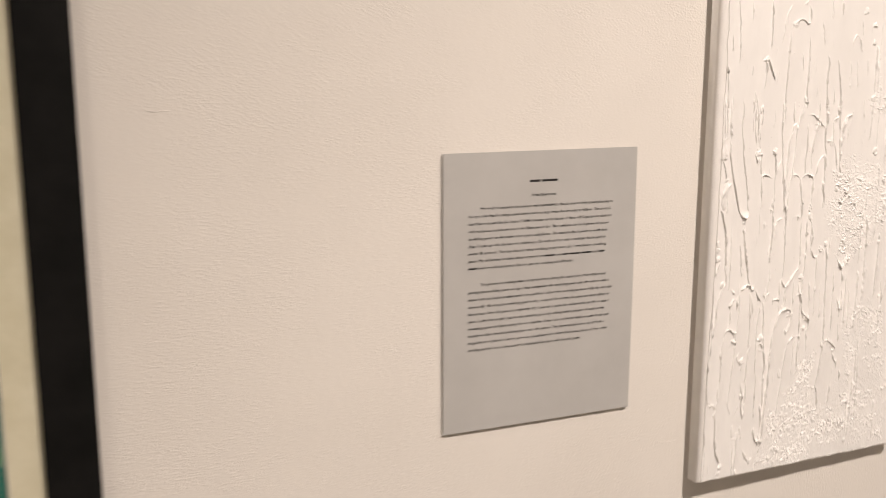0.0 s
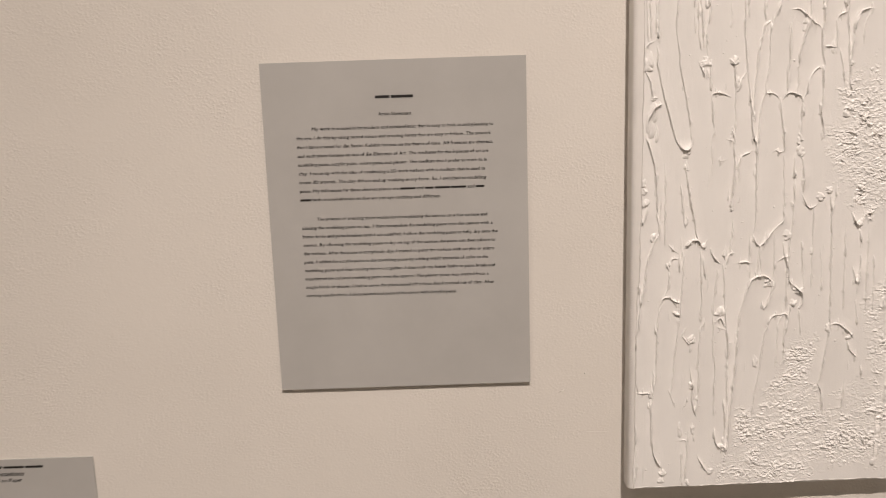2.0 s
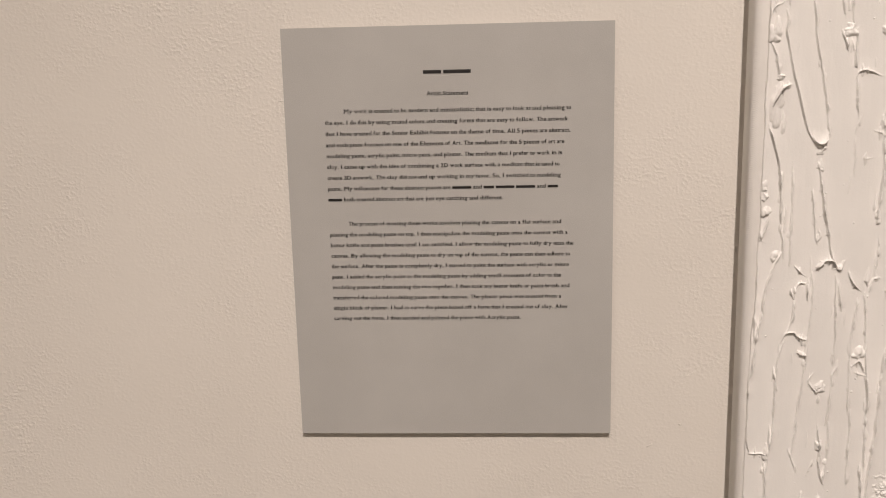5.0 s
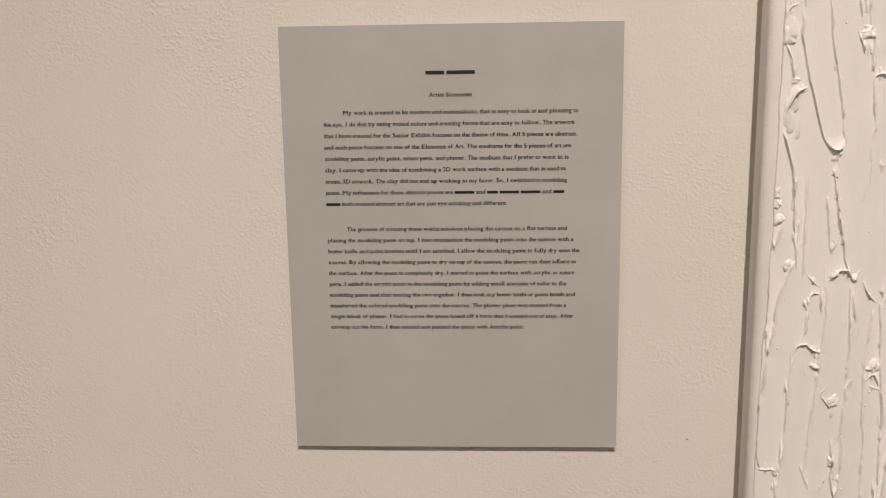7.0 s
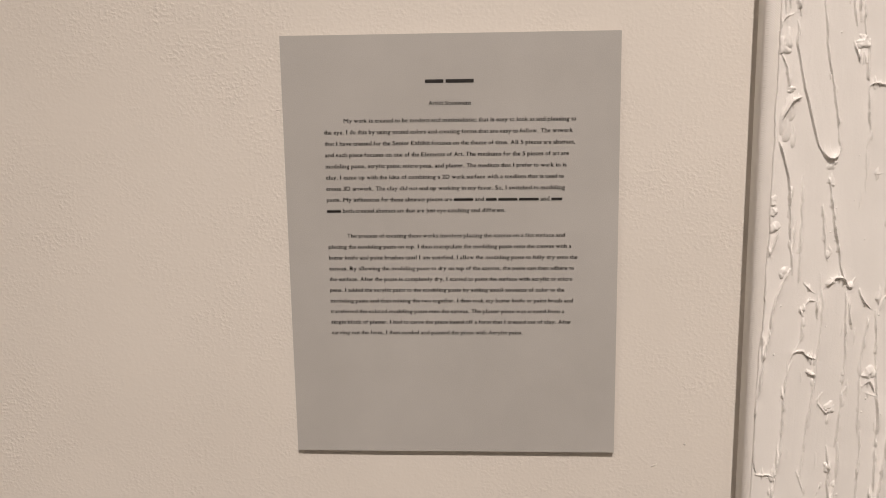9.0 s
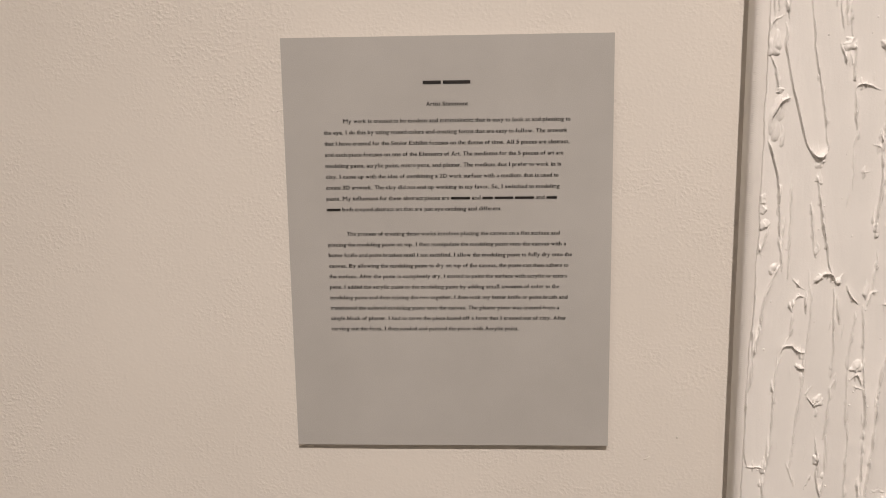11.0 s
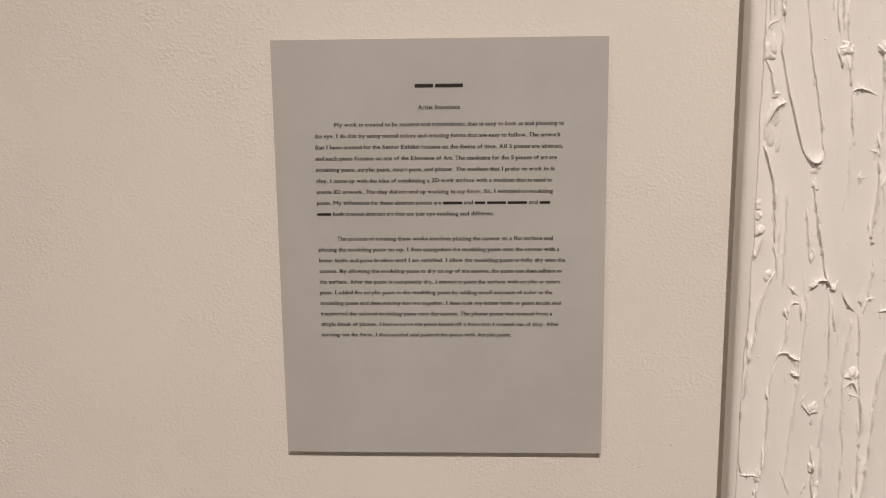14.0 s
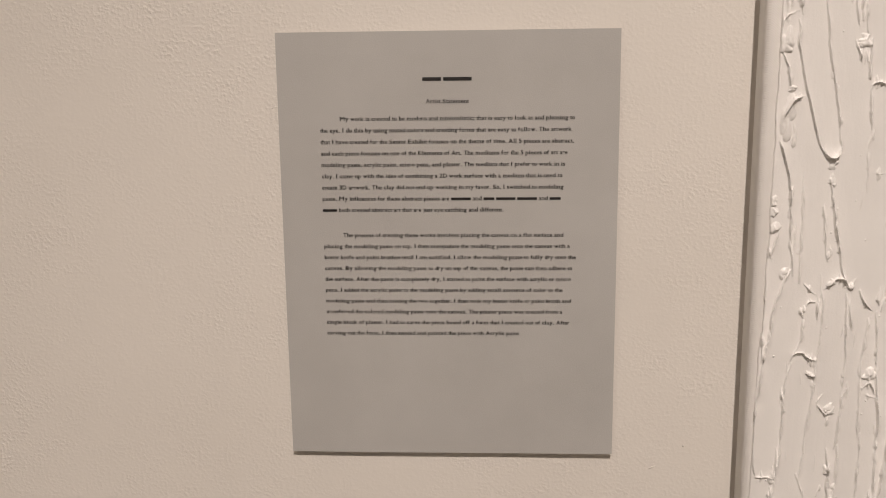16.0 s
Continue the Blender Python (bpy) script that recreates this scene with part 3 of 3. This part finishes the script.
    ridge(1.3, (53, 128), (53, 123))
    ridge(1.0, (67, 211), (70, 204), (75, 199))
    torn(80, 206, 1.9, 5.7, 1.7)
    ridge(1.2, (78, 197), (80, 176), (81, 157), (82, 147), (84, 132), (85, 116))
    ridge(0.8, (75, 194), (72, 177), (71, 152))
    ridge(1.0, (87, 207), (83, 206), (81, 198))
    torn(77, 156, 3.8, 4.3, 2.4)
    ridge(1.5, (73, 147), (76, 151), (78, 151), (81, 144))
    ridge(1.3, (63, 147), (61, 142))
    ridge(0.8, (76, 143), (82, 141))
    ridge(1.1, (92, 198), (96, 199), (101, 198))
    ridge(1.6, (120, 181), (116, 185), (111, 187), (106, 186), (101, 182), (98, 174), (96, 164), (93, 151), (92, 131), (91, 106), (89, 86), (88, 65), (87, 44), (86, 33))
    torn(117, 180, 3.3, 3.3, 1.7)
    ridge(1.5, (121, 178), (118, 168), (114, 158))
    ridge(1.1, (112, 163), (114, 157))
    ridge(1.2, (117, 143), (119, 148), (123, 152), (127, 152))
    ridge(0.9, (117, 143), (115, 133), (113, 118), (112, 103))
    ridge(0.6, (132, 153), (128, 148), (126, 131), (126, 111))
    ridge(0.9, (127, 152), (133, 152), (132, 136), (132, 116), (131, 108))
    ridge(1.6, (128, 214), (129, 205), (131, 197), (133, 190), (134, 183), (136, 179))
    ridge(1.1, (125, 199), (129, 202), (133, 203))
    torn(141, 173, 3.8, 3.3, 2.1)
    torn(139, 162, 2.9, 2.9, 2.0)
    ridge(1.6, (136, 179), (141, 175), (145, 170), (146, 163), (144, 158))
    ridge(0.8, (144, 155), (146, 135))
    ridge(0.8, (136, 160), (134, 148), (133, 136))
    ridge(0.9, (143, 214), (144, 204), (145, 190))
    ridge(0.5, (159, 209), (161, 189), (162, 172))
    ridge(1.0, (170, 149), (171, 142))
    torn(169, 139, 1.9, 3.3, 1.8)
    ridge(1.1, (171, 142), (176, 143), (183, 139), (189, 133), (191, 130))
    torn(188, 130, 2.9, 2.9, 1.9)
    ridge(1.5, (170, 137), (168, 120), (166, 105), (163, 90))
    ridge(1.3, (186, 127), (189, 119), (194, 113))
    ridge(1.0, (187, 191), (190, 181), (192, 177))
    torn(192, 179, 1.9, 3.8, 1.7)
    ridge(1.3, (193, 201), (193, 189), (192, 174), (192, 169))
    ridge(0.6, (191, 162), (194, 140))
    ridge(0.9, (7, 138), (6, 118), (7, 97), (9, 87))
    ridge(1.0, (9, 87), (16, 87), (20, 86))
    torn(20, 87, 1.9, 4.8, 1.9)
    ridge(0.9, (22, 107), (22, 92))
    ridge(1.4, (19, 80), (20, 66), (21, 45), (23, 32), (26, 24), (29, 19))
    torn(31, 12, 3.3, 2.4, 1.9)
    torn(29, 5, 2.9, 2.4, 1.5)
    ridge(1.0, (7, 58), (8, 42))
    ridge(0.8, (9, 34), (8, 13), (7, 1))
    ridge(1.2, (35, 89), (38, 81), (40, 75))
    ridge(-0.9, (51, 81), (48, 72))
    ridge(1.4, (53, 107), (55, 91), (55, 81), (57, 71), (59, 65))
    ridge(0.9, (60, 109), (60, 86), (58, 68))
    torn(55, 91, 1.9, 4.8, 1.7)
    torn(57, 52, 1.9, 5.2, 1.9)
    ridge(1.3, (57, 45), (58, 42))
    torn(46, 52, 1.9, 5.7, 1.6)
    ridge(1.1, (46, 42), (50, 43), (53, 39))
    ridge(0.8, (53, 50), (52, 34), (51, 7))
    ridge(0.6, (47, 39), (48, 7))
    torn(53, 3, 1.9, 2.9, 1.6)
    ridge(1.3, (62, 26), (66, 18), (70, 13))
    torn(72, 13, 2.9, 2.9, 1.9)
    ridge(1.3, (75, 50), (77, 39), (81, 34), (84, 31))
    torn(81, 37, 2.9, 2.4, 1.6)
    ridge(1.0, (82, 78), (84, 60), (84, 39), (86, 28))
    torn(85, 25, 1.4, 2.9, 1.6)
    ridge(0.5, (74, 73), (75, 65))
    ridge(0.5, (85, 104), (85, 86), (85, 65))
    ridge(0.5, (108, 210), (110, 190))
    ridge(0.9, (186, 89), (185, 74), (184, 66))
    ridge(1.3, (163, 90), (166, 82), (167, 74), (167, 66))
    ridge(0.9, (199, 104), (200, 94))
    ridge(0.9, (22, 520), (25, 493), (27, 457))
    ridge(1.0, (66, 521), (67, 499), (68, 472))
    ridge(0.5, (16, 485), (17, 469))
    ridge(1.1, (9, 453), (12, 446), (13, 431), (14, 412), (15, 384))
    ridge(0.7, (21, 428), (20, 398), (22, 379))
    ridge(0.8, (45, 454), (46, 446))
    ridge(1.0, (60, 462), (63, 450), (62, 431))
    ridge(1.1, (64, 461), (69, 450), (75, 439))
    ridge(1.1, (50, 425), (54, 406), (57, 375))
    torn(60, 409, 1.7, 4.0, 1.5)
    ridge(0.9, (93, 489), (92, 453), (91, 429), (92, 397))
    ridge(1.0, (94, 493), (99, 499), (108, 502), (116, 498), (119, 503), (117, 517))
    ridge(1.3, (120, 484), (121, 456), (120, 430), (121, 413))
    torn(120, 415, 2.3, 4.7, 1.7)
    torn(99, 497, 3.3, 3.3, 1.3)
    torn(62, 461, 3.0, 2.3, 1.5)
    torn(11, 450, 2.3, 3.3, 1.7)
    ridge(0.6, (111, 467), (113, 450))
    ridge(0.9, (137, 497), (139, 487), (141, 476))
    ridge(1.1, (147, 466), (149, 456), (148, 439), (152, 395))
    ridge(1.1, (162, 460), (168, 430), (171, 398), (174, 362))
    ridge(0.9, (163, 524), (164, 508))
    ridge(0.7, (160, 427), (161, 413))
    ridge(0.8, (194, 502), (196, 488))
    ridge(-0.9, (182, 476), (183, 483), (187, 487), (192, 482), (196, 471))
    torn(199, 513, 3.3, 4.0, 1.8)
    torn(213, 498, 3.0, 2.3, 2.0)
    torn(213, 479, 2.7, 3.3, 1.8)
    ridge(0.7, (181, 459), (183, 430))
    ridge(0.6, (191, 459), (193, 430))
    ridge(0.6, (206, 462), (207, 444))
    ridge(0.8, (149, 523), (151, 507))
    ridge(0.6, (92, 516), (86, 505), (82, 478))
    ridge(0.6, (40, 518), (41, 498))
    ridge(-0.8, (110, 518), (114, 521))
    ridge(0.9, (205, 415), (207, 397))
    ridge(0.9, (61, 142), (60, 127), (59, 109))
    ridge(1.0, (82, 142), (84, 126), (84, 104), (85, 81))
    ridge(0.9, (112, 103), (109, 85), (108, 67))
    torn(108, 111, 1.9, 4.8, 1.6)
    ridge(0.6, (74, 117), (74, 86), (74, 65))
    ridge(0.8, (43, 165), (43, 150))
    ridge(0.7, (71, 152), (72, 137), (72, 117))
    ridge(0.8, (22, 242), (24, 233), (25, 221))
    ridge(0.9, (10, 164), (9, 150), (7, 138))
    ridge(0.6, (28, 283), (29, 245), (29, 216))
    ridge(0.8, (84, 327), (85, 314), (84, 307))
    ridge(0.8, (104, 318), (103, 299), (103, 281))
    ridge(0.7, (125, 287), (126, 266), (128, 243))
    ridge(0.8, (139, 285), (141, 280), (142, 257))
    ridge(0.7, (84, 215), (83, 208))
    ridge(0.8, (132, 185), (132, 165), (133, 153))
    ridge(0.7, (145, 190), (147, 175))
    ridge(0.7, (108, 212), (107, 198), (106, 187))
    ridge(0.7, (120, 222), (121, 200), (121, 181))
    ridge(0.6, (152, 242), (152, 214), (153, 175))
    ridge(0.7, (100, 220), (100, 200), (101, 183))
    ridge(0.6, (39, 104), (37, 86))
    ridge(0.8, (22, 87), (21, 76))
    ridge(0.7, (47, 7), (49, 1))
    ridge(0.7, (60, 206), (64, 186))
    ridge(0.6, (179, 223), (180, 194), (181, 155))
    ridge(0.7, (199, 222), (199, 193), (200, 154))
    ridge(0.7, (205, 198), (206, 154))
    scoop(45, 293.5, 6.0, 12, 1.6)

    # small tears and hairs of paste along the knife's way
    for n in range(90):
        px, pz, run = rng.uniform(9, 298), rng.uniform(6, 530), rng.uniform(3, 12)
        ridge(rng.uniform(0.25, 0.5), (px, pz), (px + rng.uniform(-1.0, 1.0), pz + run), beads=False)
    # the same hand goes on over the rest of the canvas
    for n in range(150):
        px, pz = rng.uniform(6, 290), rng.uniform(5, 590)
        run, lean, broad = rng.uniform(30, 85), rng.uniform(-4, 4), rng.uniform(9, 15)
        if px < 215 and pz < 565:
            continue
        top, tall = min(pz + run, 600), rng.uniform(0.8, 1.5) * rng.choice((-1, 1))
        if n % 6:
            ridge(tall, (px, pz), (px + lean / 2 + rng.uniform(-1, 1), (pz + top) / 2), (px + lean, top))
        else:
            ridge(tall, (px, pz), (px + lean, top - 6), (px + lean + broad / 2, top), (px + lean + broad, top - 5), (px + broad + 2, pz + run * 0.4))
        if n % 2 == 0:
            torn(px, pz, rng.uniform(1.6, 3.4), rng.uniform(2.5, 6), rng.uniform(1.2, 2.0))
    # crumbs: short ragged flakes
    rough = np.zeros_like(h)
    for n, (cx, cz, rx, rz, much) in enumerate(CRUMBS):
        w = window(cx - 1.6 * rx, cx + 1.6 * rx, cz - 1.6 * rz, cz + 1.6 * rz)
        r = np.hypot((x[w] - cx) / rx, (z[w] - cz) / rz) + 0.30 * lattice(x[w] / 9, z[w] / 9, 300 + n) + 0.25 * lattice(x[w] / 3, z[w] / 3, 330 + n)
        rough[w] = np.maximum(rough[w], much * np.clip((1.22 - r) / 0.6, 0, 1))
    wx, wz = x + 0.9 * lattice(x / 2.3, z / 2.1, 71), z + 0.9 * lattice(x / 2.7, z / 2.2, 75)
    ua, va = 0.95 * wx + 0.31 * wz, 0.95 * wz - 0.31 * wx
    ub, vb = 0.97 * wx - 0.26 * wz, 0.97 * wz + 0.26 * wx
    flake = np.clip(lattice(ua / 2.0, va / 1.05, 72) + 0.5 * lattice(ub / 1.1, vb / 0.75, 73), -0.15, 0.8)
    clod = np.clip(lattice(ub / 2.6, vb / 1.6, 76) + 0.5 * lattice(x / 9, z / 7, 74) - 0.35, 0, 1)
    grit = lattice(ua / 0.85, vb / 0.7, 79)
    h += rough * (0.42 + 0.85 * np.clip(0.36 + 1.2 * lattice(x / 10, z / 8, 77), 0, 1)) * (1.35 * flake + 1.9 * clod + 0.55 * grit)
    # stray specks of paste
    for n in range(150):
        dab(rng.uniform(8, 300), rng.uniform(4, 535), rng.uniform(0.4, 0.8), rng.uniform(0.4, 0.9), rng.uniform(0.4, 0.9), 900 + n)
    # the ragged rim, where bare canvas shows
    edge = 6.2 + 3.6 * np.clip((z - 90) / 230, 0, 1) + 0.7 * lattice(x * 0, z / 19, 81) + 0.5 * lattice(x * 0, z / 52, 85) + 0.25 * lattice(x * 0, z / 4.3, 82)
    rim = np.minimum(x - edge, 305 - 4.0 - x)
    rim = np.minimum(rim, np.minimum(z + 0.7 - 0.5 * lattice(x / 9, z * 0, 83), 610 - 4 - z))
    lip = np.exp(-((rim - 0.6) / 0.5) ** 2) * np.clip(0.3 + lattice(x / 3, z / 14, 84), 0, 1)
    h = np.where(rim > 0, h * np.clip(rim / 0.6, 0, 1) ** 0.5 + 0.5 * lip, -1.0)

    nz, nx = h.shape
    places = np.stack([x, -deep * 1000 - h, z], -1).reshape(-1, 3) / 1000
    n = np.arange(nz * nx).reshape(nz, nx)
    quads = np.stack([n[:-1, :-1], n[:-1, 1:], n[1:, 1:], n[1:, :-1]], -1)
    shown = (h[:-1, :-1] > -0.9) | (h[:-1, 1:] > -0.9) | (h[1:, 1:] > -0.9) | (h[1:, :-1] > -0.9)
    quads = quads[shown]
    data = bpy.data.meshes.new("paste")
    data.vertices.add(len(places))
    data.vertices.foreach_set("co", places.ravel())
    data.loops.add(quads.size)
    data.loops.foreach_set("vertex_index", quads.ravel())
    data.polygons.add(len(quads))
    data.polygons.foreach_set("loop_start", np.arange(0, quads.size, 4))
    data.polygons.foreach_set("use_smooth", np.ones(len(quads), bool))
    data.update(calc_edges=True)
    data.validate()
    data.materials.append(PASTE)
    paste = new("paste_relief", data)
    paste.parent = thing
    tagged(paste, "thick white modelling paste in knifed ridges, dabs and crumbs")
    return thing


# ---- the framed pastel ----
def framed_pastel():
    x0, x1, z0, z1, deep, rail = -0.929, -0.4295, 1.16, 1.88, 0.022, 0.0434
    cx, cz = (x0 + x1) / 2, (z0 + z1) / 2
    thing = base("framed_pastel", cx, 0.0, cz, "pastel drawing in a cream mat and flat black frame", "picture")
    hx, hz = (x1 - x0) / 2, (z1 - z0) / 2
    for side, horizontal in ((1, False), (-1, False), (1, True), (-1, True)):
        bm = bmesh.new()
        # a mitred rail with a stepped inner lip, as a profile from the outer to the inner edge
        profile = ((0.0, 0.0), (0.0, -deep + 0.0012), (0.0012, -deep), (rail - 0.0015, -deep), (rail, -deep + 0.0015), (rail, -0.006), (rail - 0.006, -0.006), (rail - 0.006, 0.0))
        ends = []
        for e in (-1, 1):
            ring = []
            for inset, y in profile:
                if horizontal:
                    ring.append(bm.verts.new((e * (hx - inset), y, side * (hz - inset))))
                else:
                    ring.append(bm.verts.new((side * (hx - inset), y, e * (hz - inset))))
            ends.append(ring)
        k = len(profile)
        for n in range(k):
            bm.faces.new((ends[0][n], ends[0][(n + 1) % k], ends[1][(n + 1) % k], ends[1][n]))
        for ring in ends:
            bm.faces.new(ring)
        bmesh.ops.recalc_face_normals(bm, faces=bm.faces)
        part("frame_rail", bm, BLACK, thing, "flat black rail")
    ix, iz, mat = hx - rail + 0.004, hz - rail + 0.004, 0.0285 + 0.004
    part("backing", box(bmesh.new(), -ix, ix, -0.004, -0.002, -iz, iz), BACKING, thing)
    part("drawing", box(bmesh.new(), -ix + 0.005, ix - 0.005, -0.0075, -0.005, -iz + 0.005, iz - 0.005), PASTEL, thing, "teal, green and dark pastel drawing")
    bm = bmesh.new()
    wx, wz, front, rear, slope = ix - mat, iz - mat, -0.0125, -0.0095, 0.0022
    rings = [[bm.verts.new((sx * a, y, sz * b)) for sx, sz in ((-1, -1), (1, -1), (1, 1), (-1, 1))] for a, b, y in
             ((ix, iz, rear), (ix, iz, front), (wx, wz, front))]
    for a, b in zip(rings, rings[1:]):
        for n in range(4):
            bm.faces.new((a[n], a[(n + 1) % 4], b[(n + 1) % 4], b[n]))
    bmesh.ops.recalc_face_normals(bm, faces=bm.faces)
    part("mat_board", bm, MAT, thing, "cream mat")
    bm = bmesh.new()
    rings = [[bm.verts.new((sx * a, y, sz * b)) for sx, sz in ((-1, -1), (1, -1), (1, 1), (-1, 1))] for a, b, y in
             ((wx, wz, front), (wx - slope, wz - slope, rear))]
    for n in range(4):
        bm.faces.new((rings[0][n], rings[0][(n + 1) % 4], rings[1][(n + 1) % 4], rings[1][n]))
    part("mat_bevel", bm, BEVEL, thing, "white bevelled mat edge")
    return thing


statement_board()
artwork_label()
relief_canvas()
framed_pastel()


# ---- small marks on the wall ----
def wall_mark(name, x, z, wide, high, material, label, turn=0.0, seed=1):
    """A thin irregular smear or chip on the paint."""
    bm = bmesh.new()
    rng = random.Random(seed)
    ring = []
    for n in range(14):
        a = 2 * math.pi * n / 14
        r = 1 + rng.uniform(-0.35, 0.3)
        ring.append(bm.verts.new((math.cos(a) * wide / 2 * r, -0.00008, math.sin(a) * high / 2 * r)))
    mid = bm.verts.new((0, -0.0002, 0))
    low = [bm.verts.new((v.co.x * 1.05, 0.0005, v.co.z * 1.05)) for v in ring]
    for n in range(14):
        bm.faces.new((ring[n], ring[(n + 1) % 14], mid))
        bm.faces.new((low[n], low[(n + 1) % 14], ring[(n + 1) % 14], ring[n]))
    bmesh.ops.recalc_face_normals(bm, faces=bm.faces)
    ob = new(name, mesh_of(name, bm, material, True))
    ob.matrix_world = pose(x, 0, z, 0, turn, 0)
    return tagged(ob, label, "wall mark", kind="structure")


wall_mark("scuff_mark", -0.369, 1.684, 0.009, 0.0013, SCUFF, "faint grey scuff on the paint", 2, 3)
wall_mark("scuff_mark", -0.359, 1.6845, 0.013, 0.0010, CHIP, "faint grey scuff on the paint", -2, 4)
wall_mark("paint_chip", -0.376, 1.486, 0.0035, 0.0010, CHIP, "small chip in the wall paint", 10, 5)
wall_mark("paint_chip", -0.385, 1.441, 0.0030, 0.0010, CHIP, "small chip in the wall paint", -8, 6)
wall_mark("paint_chip", 0.1560, 1.3650, 0.0022, 0.0020, SCUFF, "small dark speck on the wall paint", 0, 7)
wall_mark("paint_chip", 0.1355, 1.3495, 0.0050, 0.0013, CHIP, "small chip in the wall paint", -30, 8)
wall_mark("scratch", 0.1650, 1.3103, 0.0260, 0.0005, CHIP, "fine horizontal scratch in the wall paint", 2, 9)
wall_mark("scratch", -0.1115, 1.5930, 0.0035, 0.0009, CHIP, "small ridge of old paint", -25, 10)
